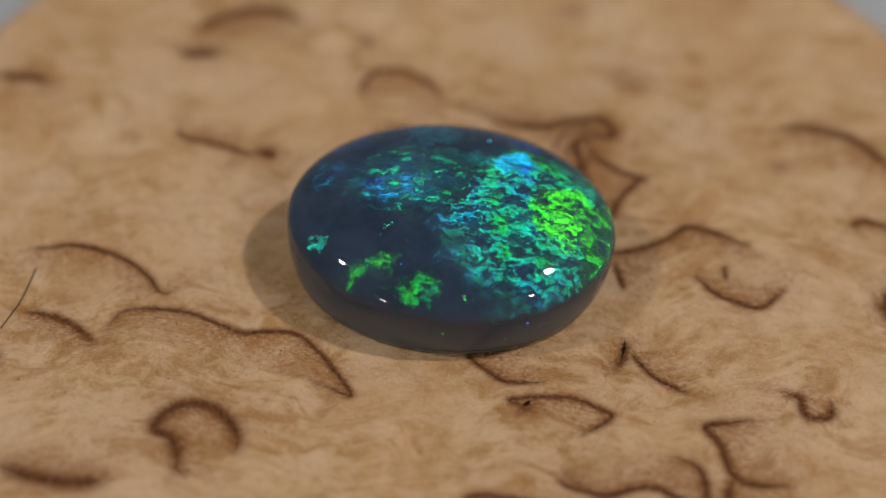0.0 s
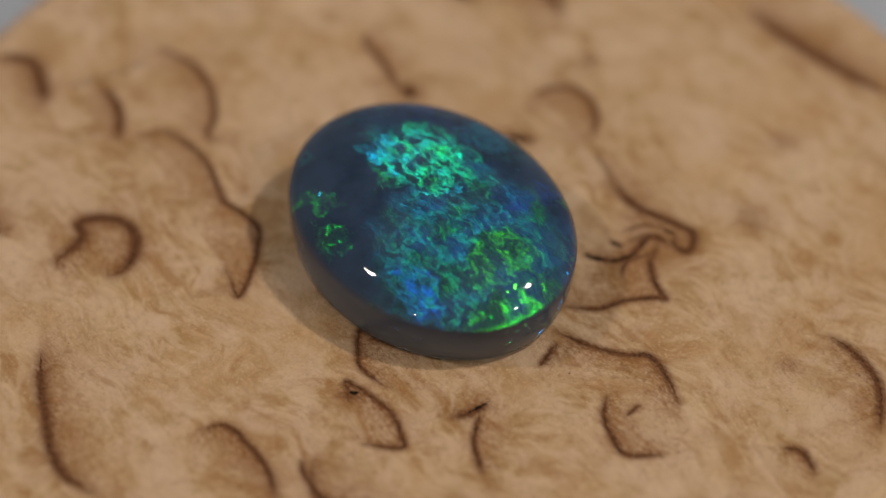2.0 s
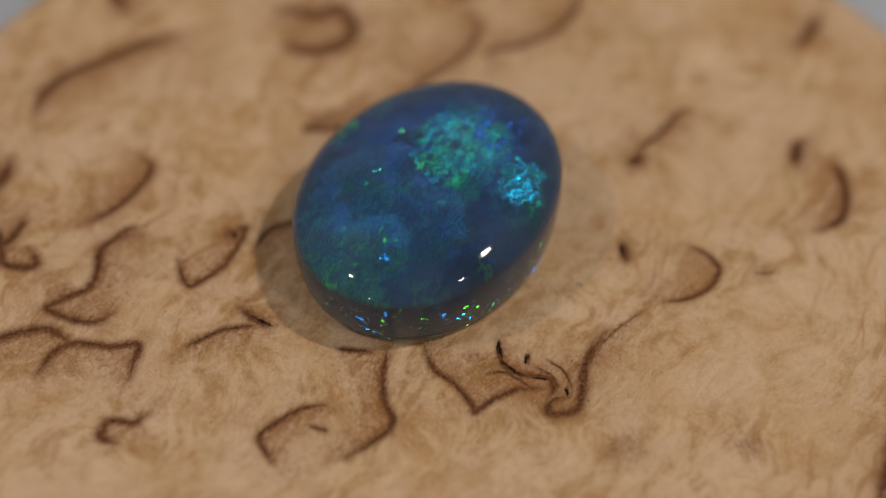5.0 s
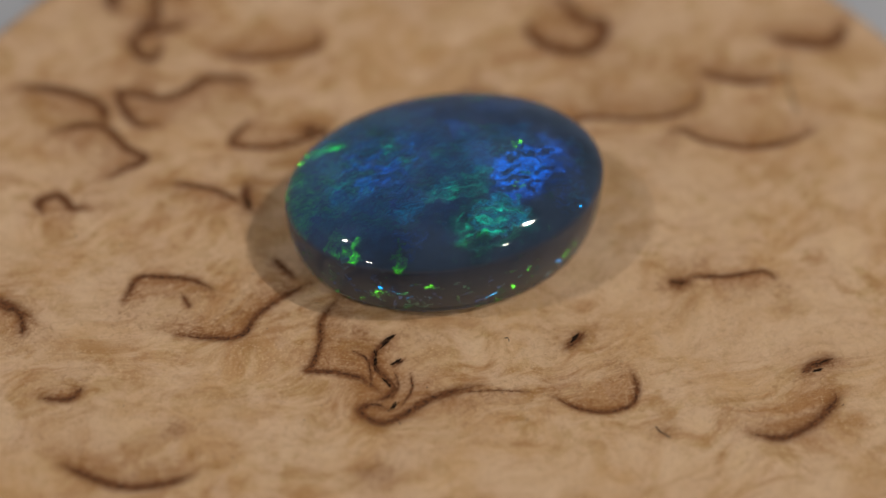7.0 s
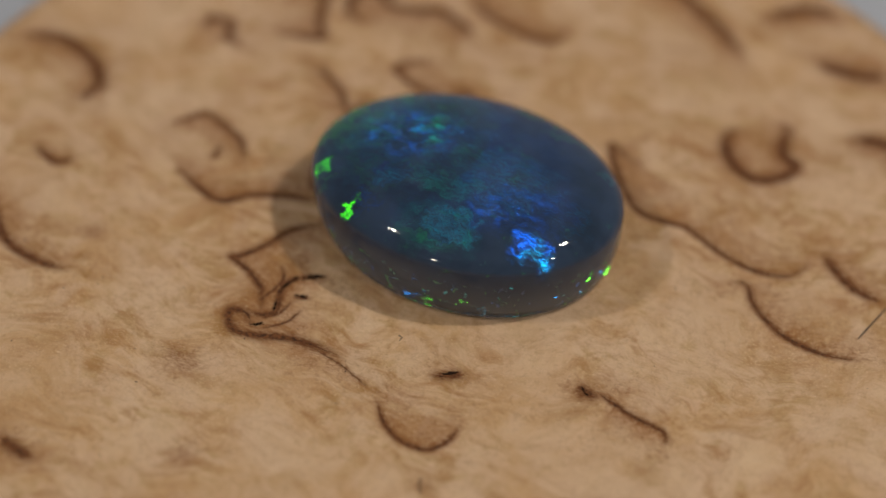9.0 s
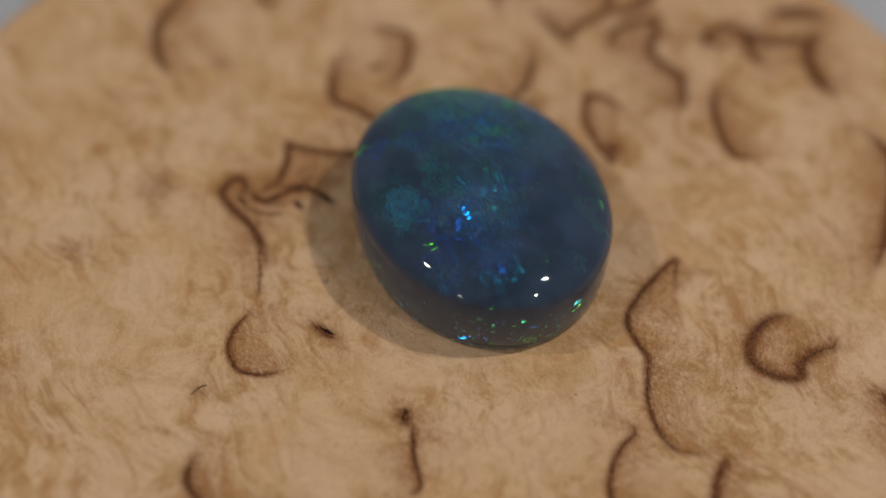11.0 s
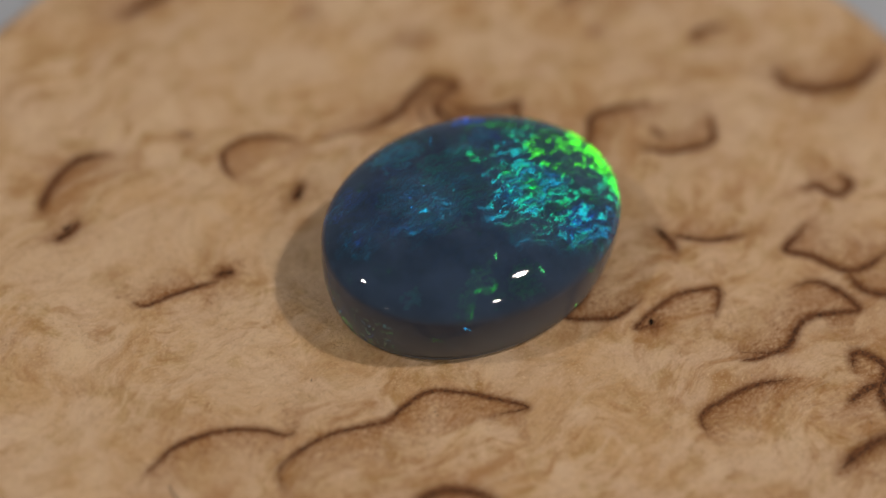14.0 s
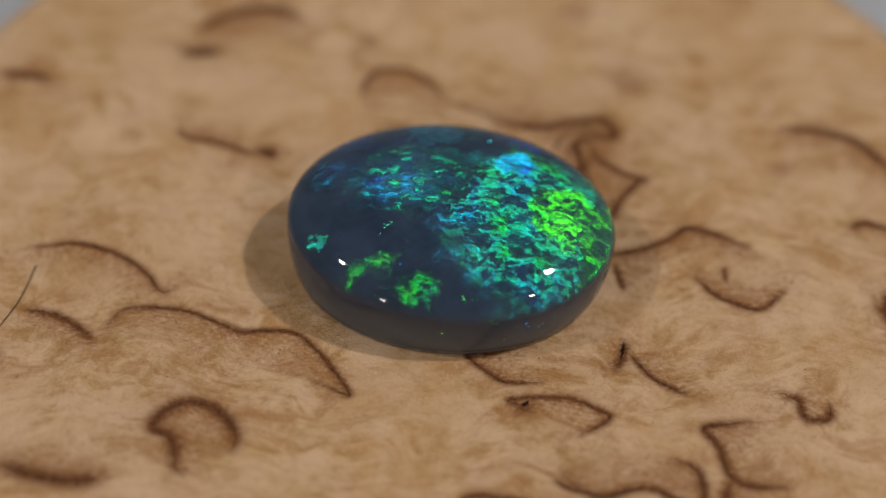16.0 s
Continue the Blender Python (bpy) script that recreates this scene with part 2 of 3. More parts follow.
def opal_material(name, rich, dark, pale):
    """Dark body under a polished skin; sheets of tilted flakes inside it flash one after another as the stone turns."""
    n = Net(name)
    warp = n.vec("SCALE", n.vec("SUBTRACT", n.noise(n.mm, 0.9, 4, 0.65, colour=True), (0.5, 0.5, 0.5)), k=2.8)
    at = n.vec("ADD", n.mm, warp)                                   # ragged, for the outlines of the patches
    calm = n.vec("ADD", n.mm, n.vec("SCALE", warp, k=0.45))         # nearly straight, for the brushed grain
    streak = n.noise(n.mapped(calm, 30, (0.8, 4.2, 1.0)), 2.5, 6, 0.70, 0.15)
    brush = n.noise(n.mapped(calm, -38, (0.9, 4.8, 1.0)), 2.3, 5, 0.68, 0.1)
    crumb = n.noise(at, 1.9, 6, 0.72, 0.2)
    hue = n.noise(n.vec("ADD", calm, (3, 5, 1)), 0.70, 5, 0.66)
    texture = n.math("MULTIPLY", n.step(streak, 0.32, 0.68, 0.36, 1.0), n.step(crumb, 0.30, 0.64, 0.42, 1.0))
    texture = n.math("MULTIPLY", texture, n.step(brush, 0.30, 0.60, 0.35, 1.15))
    jitter = n.vec("SCALE", n.vec("SUBTRACT", n.noise(n.mapped(calm, 30, (0.7, 2.6, 1.0)), 1.3, 5, 0.68, 0.2, colour=True), (0.5, 0.5, 0.5)), k=0.30)

    parts = n.add("ShaderNodeSeparateXYZ")
    n.put(parts.inputs[0], n.mm)
    face = n.add("ShaderNodeSeparateXYZ")
    n.put(face.inputs[0], n.add("ShaderNodeNewGeometry").outputs["Normal"])
    dome_only = n.step(face.outputs[2], -0.05, 0.60)   # the flakes lie in the upper layer

    def ramp(x, reach):
        return n.math("MULTIPLY", n.math("MULTIPLY", n.math("SUBTRACT", x, 0.5), 6.0), reach)

    swing = n.noise(n.mapped(calm, 30, (0.7, 1.8, 1.0)), 1.5, 6, 0.72, 0.2)
    nod = n.noise(n.vec("ADD", calm, (9, 2, 6)), 1.2, 4, 0.6)

    def sheet(patches, edge_out, edge_in, grain, swing, shake):
        where, lean, colour, rough = 0.0, 0.5, (0.0, 0.0, 0.0), 0.5
        for x, y, rx, ry, turn, when, tilt, spread, gloss, low, mid, high, power, climb in patches:
            when = when - LAG if tilt == FILL else when + LEAD
            q = n.vec("SUBTRACT", at, (x, y, 0.0))
            q = n.vec("MULTIPLY", n.mapped(q, -turn), (1 / rx, 1 / ry, 0.0))
            mask = n.step(n.vec("LENGTH", q), edge_out, edge_in)
            there = n.math("GREATER_THAN", mask, 0.002)
            where = n.blend(there, where, n.math("ADD", ramp(swing, radians(spread)), radians(RATE * when)))
            lean = n.blend(there, lean, math.tan(radians(tilt)))
            shade = n.math("ADD", hue, n.vec("DOT_PRODUCT", q, (*climb, 0.0)))
            tint = n.mix(n.step(shade, 0.48, 0.68), n.mix(n.step(shade, 0.32, 0.50), low, mid), high)
            tint = n.mix(1.0, tint, (power, power, power), "MULTIPLY")
            colour = n.mix(mask, colour, tint)
            rough = n.blend(mask, rough, gloss)
        tip = n.math("ADD", ramp(nod, 0.05), lean)
        normal = n.add("ShaderNodeCombineXYZ")
        n.put(normal.inputs[0], n.math("MULTIPLY", n.math("SINE", where), tip))
        n.put(normal.inputs[1], n.math("MULTIPLY", n.math("COSINE", where), n.math("MULTIPLY", tip, -1.0)))
        normal.inputs[2].default_value = 1.0
        return glossy(normal.outputs[0], n.mix(1.0, n.mix(1.0, colour, grain, "MULTIPLY"), dome_only, "MULTIPLY"), rough, shake)

    def flecks(size, share, power, where):
        """Single flakes, each at its own tilt."""
        cell = n.add("ShaderNodeTexVoronoi")
        n.put(cell.inputs["Vector"], n.mapped(at, 30, (0.75, 1.3, 1.2)))
        cell.inputs["Scale"].default_value = size
        split = n.add("ShaderNodeSeparateColor")
        n.put(split.inputs[0], cell.outputs["Color"])
        r, g, b = split.outputs
        turn = n.math("MULTIPLY", g, 2 * math.pi)
        normal = n.add("ShaderNodeCombineXYZ")
        n.put(normal.inputs[0], n.math("MULTIPLY", n.math("COSINE", turn), 0.44))
        n.put(normal.inputs[1], n.math("MULTIPLY", n.math("SINE", turn), 0.44))
        normal.inputs[2].default_value = 0.9
        mask = n.math("MULTIPLY", n.math("MULTIPLY", n.math("GREATER_THAN", r, 1 - share), where), n.step(cell.outputs["Distance"], 0.50, 0.15))
        tint = n.mix(n.step(b, 0.25, 0.75), (0.0, 0.25 * power, 0.9 * power), (0.10 * power, 0.9 * power, 0.03 * power))
        return glossy(normal.outputs[0], n.mix(1.0, n.mix(1.0, tint, mask, "MULTIPLY"), texture, "MULTIPLY"), 0.26)

    def glossy(normal, colour, rough, shake=1.0):
        turned = n.add("ShaderNodeVectorTransform", vector_type="NORMAL", convert_from="OBJECT", convert_to="WORLD")
        n.put(turned.inputs[0], n.vec("NORMALIZE", n.vec("ADD", normal, n.vec("SCALE", jitter, k=shake))))
        g = n.add("ShaderNodeBsdfGlossy", distribution="BECKMANN")
        n.put(g.inputs["Color"], colour)
        n.put(g.inputs["Roughness"], rough)
        n.put(g.inputs["Normal"], turned.outputs[0])
        return g.outputs[0]

    # one long side of the wall is bare grey potch, the rest carries small flakes
    wall_only = n.math("MULTIPLY", n.step(parts.outputs[2], 2.6, 1.9), n.step(parts.outputs[1], -3.6, -2.0))
    layers = [flecks(2.6, 0.05, 0.45, 1.0), flecks(2.4, 0.40, 1.5, wall_only)]
    if rich:
        slow = n.noise(n.vec("ADD", n.mm, n.vec("SCALE", warp, k=0.5)), 0.45, 3, 0.5)
        fine = n.math("MULTIPLY", n.step(streak, 0.36, 0.66, 0.12, 1.0), n.step(brush, 0.34, 0.62, 0.3, 1.1))
        layers.append(sheet(FIRE, 1.10, 0.66, texture, swing, 0.6))
        layers.append(sheet(HAZE, 1.20, 0.30, n.step(streak, 0.15, 0.85, 0.5, 1.0), slow, 0.3))
        layers.append(sheet(DEEP_FIRE, 1.20, 0.45, texture, swing, 1.0))
        layers.append(sheet(FAINT_FIRE, 1.20, 0.40, fine, swing, 1.0))
    milk = n.noise(n.mm, 0.35, 3)
    backing = n.step(n.math("ADD", parts.outputs[2], n.math("MULTIPLY", milk, 0.8)), 4.1, 0.7)   # the grey potch under the dark layer
    scuff = n.noise(n.mapped(n.mm, 0, (0.6, 0.6, 5.0)), 3.0, 4, 0.7)
    body = n.principled(Base_Color=n.mix(backing, n.mix(n.step(milk, 0.35, 0.65), dark, pale), (0.078, 0.092, 0.114)), Roughness=0.6, Subsurface_Weight=0.6,
                        Subsurface_Radius=(1.0, 1.1, 1.3), Subsurface_Scale=0.0012, Specular_IOR_Level=0.0, Coat_Weight=1.0, Coat_IOR=1.42,
                        Coat_Roughness=n.math("MULTIPLY", n.step(parts.outputs[2], 2.7, 1.4, 0.035, 0.20), n.step(scuff, 0.3, 0.7, 0.8, 1.3)))
    for layer in layers:
        both = n.add("ShaderNodeAddShader")
        n.put(both.inputs[0], body), n.put(both.inputs[1], layer)
        body = both.outputs[0]
    return n.done(body)


def table_material():
    n = Net("grey_table")
    grain = n.noise(n.mm, 0.4, 4)
    col = n.mix(grain, (0.37, 0.39, 0.44), (0.43, 0.45, 0.50))
    return n.done(n.principled(Base_Color=col, Roughness=0.6))


def fibre_material():
    n = Net("dark_fibre")
    return n.done(n.principled(Base_Color=n.mix(n.noise(n.mm, 2.0), (0.03, 0.02, 0.015), (0.09, 0.06, 0.04)), Roughness=0.5))


WOOD, BARK, PIT, TABLE, FIBRE = wood_material(), bark_material(), pit_material(), table_material(), fibre_material()

OPAL = opal_material("black_opal", True, (0.013, 0.026, 0.052), (0.027, 0.047, 0.086))
POTCH = opal_material("grey_potch", False, (0.030, 0.038, 0.052), (0.046, 0.056, 0.074))


def mesh_of(name, verts, faces, material, smooth=True):
    me = bpy.data.meshes.new(name)
    me.from_pydata([tuple(v) for v in verts], [], faces)
    me.materials.append(material)
    me.polygons.foreach_set("use_smooth", [smooth] * len(me.polygons))
    me.update()
    return me


def part(name, me, parent, label=""):
    ob = new(name, me)
    ob.parent = parent
    return tagged(ob, label)


# ---- table ----
THICK = 12 * MM
table = new("table", mesh_of("table", [(-0.6, -0.6, -THICK), (0.6, -0.6, -THICK), (0.6, 0.9, -THICK), (-0.6, 0.9, -THICK),
                                       (-0.6, -0.6, -0.04), (0.6, -0.6, -0.04), (0.6, 0.9, -0.04), (-0.6, 0.9, -0.04)],
                             [(0, 1, 2, 3), (7, 6, 5, 4), (0, 4, 5, 1), (1, 5, 6, 2), (2, 6, 7, 3), (3, 7, 4, 0)], TABLE, False))
tagged(table, "plain grey-blue table top under the wood", "table", kind="structure")


# ---- the burl slab ----
RADIUS = 25.5
STREAKS = []


def streak(width, *points):
    """Notes one curl of ingrown bark: its width and the points it bends through, in millimetres."""
    far_out = math.hypot(*points[len(points) // 2]) > 15.5   # the outer curls are coarser
    STREAKS.append(((1.8 if far_out else 1.3) * width, points))


streak(0.16, (-18.4, -1.2), (-16.6, -0.9), (-14.9, -1.3), (-13.4, -2.3), (-12.6, -3.4), (-12.1, -3.4))
streak(0.16, (-18.2, -4.9), (-16.9, -5.2), (-15.8, -5.9), (-15.2, -6.5))
streak(0.16, (-14.7, -5.7), (-14.1, -4.7), (-12.8, -4.4), (-11.3, -4.6), (-9.8, -5.2), (-8.9, -5.6), (-7.9, -5.5), (-6.6, -5.6), (-5.6, -6.5), (-4.7, -7.7), (-4.0, -9.0), (-4.9, -8.6), (-5.6, -8.4))
streak(0.22, (-8.9, -12.3), (-8.7, -12.3), (-8.6, -11.6), (-9.0, -10.7), (-9.9, -9.9), (-10.9, -9.8), (-11.8, -10.4), (-12.1, -11.3), (-11.4, -11.7), (-11.1, -12.5), (-11.0, -13.4), (-10.7, -13.6))
streak(0.28, (-18.3, -13.7), (-16.8, -14.2), (-15.4, -14.4), (-14.0, -14.2))
streak(0.16, (4.1, -7.8), (2.6, -7.8), (1.7, -7.2), (0.9, -6.3), (1.9, -6.1), (3.0, -5.7))
streak(0.16, (4.0, -9.0), (3.4, -9.1), (2.7, -8.8), (3.8, -8.6), (5.3, -8.6), (6.5, -9.1), (7.0, -9.5), (6.5, -10.1), (5.8, -10.6))
streak(0.24, (7.6, -5.1), (7.6, -5.9), (7.3, -6.7))
streak(0.16, (14.3, -7.7), (15.0, -8.1), (15.3, -9.0), (16.2, -9.0), (16.4, -8.3))
streak(0.16, (13.0, -9.3), (12.0, -9.6), (11.0, -9.9), (11.6, -10.9), (12.0, -12.3), (12.8, -12.9), (14.4, -13.0))
streak(0.16, (4.7, -13.1), (5.5, -13.6), (6.9, -13.9))
streak(0.16, (10.7, -1.1), (11.5, -2.1), (12.7, -2.7), (13.6, -2.9), (14.6, -1.8))
streak(0.18, (6.6, -0.1), (8.1, 0.3), (9.5, 1.0), (10.4, 1.8), (11.5, 1.6), (13.1, 0.8))
streak(0.20, (-7.3, -17.3), (-5.5, -18.7), (-4.2, -19.5), (-2.6, -20.5), (-1.2, -20.9), (0.4, -20.7))
streak(0.18, (0.7, -15.0), (1.2, -14.2), (2.7, -14.2), (4.1, -14.5), (5.5, -15.2))
streak(0.18, (14.8, 8.5), (16.4, 8.5), (18.1, 7.9), (19.8, 6.1))
streak(0.14, (17.7, 2.3), (18.4, 2.7), (19.5, 2.3))
streak(0.18, (8.1, -19.0), (8.5, -18.0), (9.2, -17.4), (9.0, -16.3), (8.6, -16.1), (8.0, -16.7))
streak(0.16, (8.5, -18.0), (7.6, -17.8), (6.5, -17.8))
streak(0.16, (5.1, -12.8), (6.0, -13.7), (6.8, -13.9), (8.1, -13.4), (9.0, -13.4), (10.0, -14.0), (10.8, -14.4), (10.9, -13.0), (10.5, -12.0), (9.7, -11.7))
streak(0.18, (15.0, -16.4), (13.5, -15.6), (12.3, -14.6), (11.8, -13.7), (12.1, -12.6))
streak(0.12, (12.1, -1.4), (12.0, -0.6))
streak(0.18, (5.7, 1.1), (6.9, 2.1), (7.4, 3.3), (8.2, 4.5), (8.5, 4.7), (7.4, 5.2), (6.5, 5.9), (6.0, 6.9))
streak(0.18, (4.3, 4.0), (5.3, 4.6), (5.7, 5.4), (5.4, 6.9), (6.5, 7.4))
streak(0.12, (4.4, 5.5), (4.9, 5.6))
streak(0.24, (1.8, 8.0), (3.8, 7.9), (5.5, 8.4), (6.6, 8.5), (7.2, 7.6), (6.5, 7.4), (6.0, 8.0))
streak(0.24, (-3.5, 6.7), (-2.5, 7.3))
streak(0.16, (7.6, -2.1), (7.2, -0.7))
streak(0.14, (-0.8, 9.7), (-1.5, 10.6), (-2.5, 11.2), (-3.7, 11.2), (-4.3, 10.5), (-4.5, 9.6))
streak(0.18, (-7.8, 14.5), (-9.0, 15.1), (-10.5, 14.8), (-11.8, 14.1), (-12.2, 13.6))
streak(0.20, (-11.3, 12.1), (-12.1, 11.8), (-12.9, 11.8))
streak(0.26, (-8.1, 5.2), (-8.9, 5.5))
streak(0.14, (-9.0, 5.2), (-10.8, 5.8), (-12.3, 6.1), (-12.7, 6.6))
streak(0.24, (12.6, 18.1), (11.1, 18.6))
streak(0.18, (8.5, -17.8), (7.6, -18.8), (7.1, -20.7))
streak(0.16, (7.8, -5.8), (8.8, -7.1), (10.2, -8.0))
streak(0.16, (19.7, -3.4), (19.0, -2.7), (19.2, -1.5))
streak(0.24, (-23.0, -7.2), (-21.6, -6.3), (-19.2, -7.5))
streak(0.24, (-1.7, 21.3), (1.9, 21.3), (6.1, 21.8))
streak(0.20, (-21.2, 9.9), (-19.1, 9.6))
streak(0.22, (-11.5, 21.7), (-10.0, 21.7))
streak(0.24, (3.4, -20.1), (5.1, -20.0), (6.6, -20.4), (7.3, -21.3))
streak(0.26, (-10.4, -21.9), (-9.0, -21.5), (-7.7, -20.4))
streak(0.26, (-14.0, -18.7), (-12.6, -18.3), (-10.9, -18.2))
streak(0.26, (8.4, -22.2), (9.0, -21.2), (9.3, -20.0))
streak(0.22, (23.6, -4.2), (21.7, -4.6), (19.8, -3.8), (18.6, -2.3))


streak(0.09, (6.3, 4.2), (5.9, 4.9), (6.0, 5.7), (6.3, 6.5))
streak(0.08, (5.0, 6.0), (5.2, 6.9), (5.7, 7.4))
streak(0.08, (4.4, 6.3), (4.7, 7.2), (5.4, 7.9))

streak(0.06, (2.91, 8.09), (1.39, 8.46), (0.01, 9.02))

PITS, KNOTS = [], []


def pit(*points):
    """Notes an open black crack along a curl."""
    PITS.append(points)


def knot(a, b, depth=0.15):
    """Notes a brown smudge between two points."""
    KNOTS.append((0.5 * (a[0] + b[0]), 0.5 * (a[1] + b[1]), 0.35 + 0.45 * math.dist(a, b), depth))


pit((4.22, 4.03), (4.54, 4.19), (5.16, 4.59))
pit((5.30, 4.68), (5.64, 5.18), (5.74, 5.65))
pit((5.64, 6.14), (5.55, 6.44), (5.49, 6.81))
pit((5.06, 5.56), (4.63, 5.44))
pit((-2.62, 7.09), (-2.91, 6.92), (-3.22, 6.68))
pit((-11.83, 11.86), (-12.41, 11.79), (-12.93, 11.78))
pit((5.97, 7.94), (5.47, 7.69))
pit((4.33, 3.99), (4.92, 4.28))
pit((5.37, 4.55), (5.54, 5.08), (5.68, 5.69))
pit((4.50, 5.40), (4.86, 5.55))
pit((5.56, 7.63), (6.06, 7.99))
pit((3.26, -9.09), (3.58, -8.87))
pit((-8.28, 5.19), (-8.71, 5.56))
pit((-12.26, 12.16), (-11.78, 12.15))
pit((7.47, -6.2), (7.55, -5.6), (7.61, -5.05))
knot((-8.21, 5.44), (-8.76, 5.38), 0.8)
knot((5.53, 3.14), (5.67, 3.62))
knot((6.42, 4.72), (5.48, 3.92))
knot((3.02, -9.05), (3.74, -9.16), 0.8)
knot((15.01, 5.79), (14.47, 6.05))
knot((-4.33, 12.90), (-4.56, 13.25))
knot((7.94, 10.71), (7.10, 11.71))
knot((5.47, 15.42), (5.27, 16.17))
knot((8.47, 10.78), (7.74, 11.15))
knot((12.28, -2.64), (12.90, -2.44))
knot((6.4, 3.6), (5.9, 4.9), 0.05)
knot((6.69, 6.31), (6.19, 5.94), 0.12)
knot((5.76, 3.91), (5.38, 3.73), 0.15)
knot((6.02, 7.97), (5.54, 7.89), 0.3)
knot((4.55, 7.29), (3.83, 7.15), 0.03)
knot((5.9, 6.6), (5.6, 7.6), 0.12)
knot((4.6, 6.4), (5.2, 7.0), 0.05)


def curve_through(points, step):
    """Points along a smooth curve through the given ones."""
    p = [np.array(q, float) for q in points]
    p = [2 * p[0] - p[1]] + p + [2 * p[-1] - p[-2]]
    out = []
    for a, b, c, d in zip(p, p[1:], p[2:], p[3:]):
        k = max(2, int(np.linalg.norm(c - b) / step))
        for s in np.arange(k) / k:
            out.append(0.5 * (2 * b + (c - a) * s + (2 * a - 5 * b + 4 * c - d) * s * s + (3 * b - a - 3 * c + d) * s ** 3))
    out.append(p[-2])
    return np.array(out)


def rise(x, y):
    """Height of the hand-sanded surface, in millimetres."""
    return (0.07 * noise.noise(Vector((x * 0.22, y * 0.22, 0.3))) + 0.06 * noise.noise(Vector((x * 0.6, y * 0.6, 8.0)))
            + 0.025 * noise.noise(Vector((x * 1.5, y * 1.5, 4.0))))


def edge(a):
    """The slab's radius, a little uneven."""
    return RADIUS + 0.35 * noise.noise(Vector((2 * math.cos(a), 2 * math.sin(a), 9)))


def slab():
    cell = 0.09
    count = int(2 * RADIUS / cell) + 3
    axis = (np.arange(count) - count // 2) * cell
    gx, gy = np.meshgrid(axis, axis, indexing="ij")
    stain, halo = np.zeros_like(gx), np.zeros_like(gx)
    rng = np.random.RandomState(5)
    for width, points in STREAKS:
        line = curve_through(points, 0.12)
        lo, hi = line.min(0) - 3, line.max(0) + 3
        i0, i1 = np.searchsorted(axis, (lo[0], hi[0]))
        j0, j1 = np.searchsorted(axis, (lo[1], hi[1]))
        i0, j0, i1, j1 = max(i0, 0), max(j0, 0), min(i1, count), min(j1, count)
        if i1 <= i0 or j1 <= j0:
            continue
        sx, sy = gx[i0:i1, j0:j1], gy[i0:i1, j0:j1]
        far, taper, inside = np.full(sx.shape, 1e9), np.zeros(sx.shape), np.zeros(sx.shape)
        mid, n = 0.5 * (line.mean(0) + 0.5 * (line[0] + line[-1])), len(line)
        for k in range(n):
            x, y = line[k]
            d = (sx - x) ** 2 + (sy - y) ** 2
            near = d < far
            far = np.where(near, d, far)
            taper = np.where(near, min(1.0, 0.25 + 4.5 * k / n, 0.25 + 4.5 * (1 - k / n)), taper)
            tx, ty = line[min(k + 2, n - 1)] - line[max(k - 2, 0)]
            turn = np.sign(tx * (mid[1] - y) - ty * (mid[0] - x))
            inside = np.where(near, turn * (tx * (sy - y) - ty * (sx - x)) > 0, inside)
        far = np.sqrt(far)
        reach = np.where(inside > 0, 0.50 + 0.09 * np.ptp(line, axis=0).max(), 0.12)   # the brown bloom fills the hollow side
        # the hollow that a curl closes in is browner too
        fill, ends = np.zeros(sx.shape, bool), np.roll(line, -1, axis=0)
        for (x0, y0), (x1, y1) in zip(line, ends):
            if y0 != y1:
                fill ^= ((y0 > sy) != (y1 > sy)) & (sx < (x1 - x0) * (sy - y0) / (y1 - y0) + x0)
        deep = np.where(fill, 0.50 * np.exp(-far / 2.6), 0.0)
        halo[i0:i1, j0:j1] = np.maximum(halo[i0:i1, j0:j1], deep)
        bend = rng.uniform(0.55, 0.95)
        stain[i0:i1, j0:j1] = np.maximum(stain[i0:i1, j0:j1], np.exp(-(far / (width * 0.85)) ** 2) * taper)
        halo[i0:i1, j0:j1] = np.maximum(halo[i0:i1, j0:j1], np.exp(-far / reach) * (bend + 0.1) * (0.55 + 0.45 * taper) * min(1.0, 4.5 * width))
    for _ in range(3):
        halo[1:-1, 1:-1] = (halo[1:-1, 1:-1] * 4 + halo[:-2, 1:-1] + halo[2:, 1:-1] + halo[1:-1, :-2] + halo[1:-1, 2:]) / 8
    for x, y, r, depth in KNOTS:
        far = np.hypot(gx - x, gy - y)
        halo = np.maximum(halo, (0.4 + 0.5 * depth) * np.exp(-(far / r) ** 2))
        stain = np.maximum(stain, depth * np.exp(-(far / (0.6 * r)) ** 2))
    # a broad brown wash where many curls lie close together
    wash = stain.copy()
    for reach in (5, 9, 14):
        for axis_of in (0, 1):
            run = np.cumsum(np.pad(wash, [(reach + 1, reach) if k == axis_of else (0, 0) for k in (0, 1)], mode="edge"), axis=axis_of)
            wash = (np.take(run, range(2 * reach + 1, count + 2 * reach + 1), axis_of) - np.take(run, range(count), axis_of)) / (2 * reach + 1)
    wash = np.clip(3.2 * wash, 0, 1)
    keep, verts, faces = -np.ones(gx.shape, int), [], []
    for i in range(count):
        for j in range(count):
            x, y = gx[i, j], gy[i, j]
            r = math.hypot(x, y)
            if r < RADIUS + 0.6:
                lim = edge(math.atan2(y, x))
                drop = 0.0
                if r > lim - 0.9:
                    drop = 0.5 * min(1.0, (r - lim + 0.9) / 0.9) ** 2
                if r > lim:
                    x, y = x * lim / r, y * lim / r
                keep[i, j] = len(verts)
                verts.append((x * MM, y * MM, (rise(x, y) - 0.03 * stain[i, j] - drop) * MM))
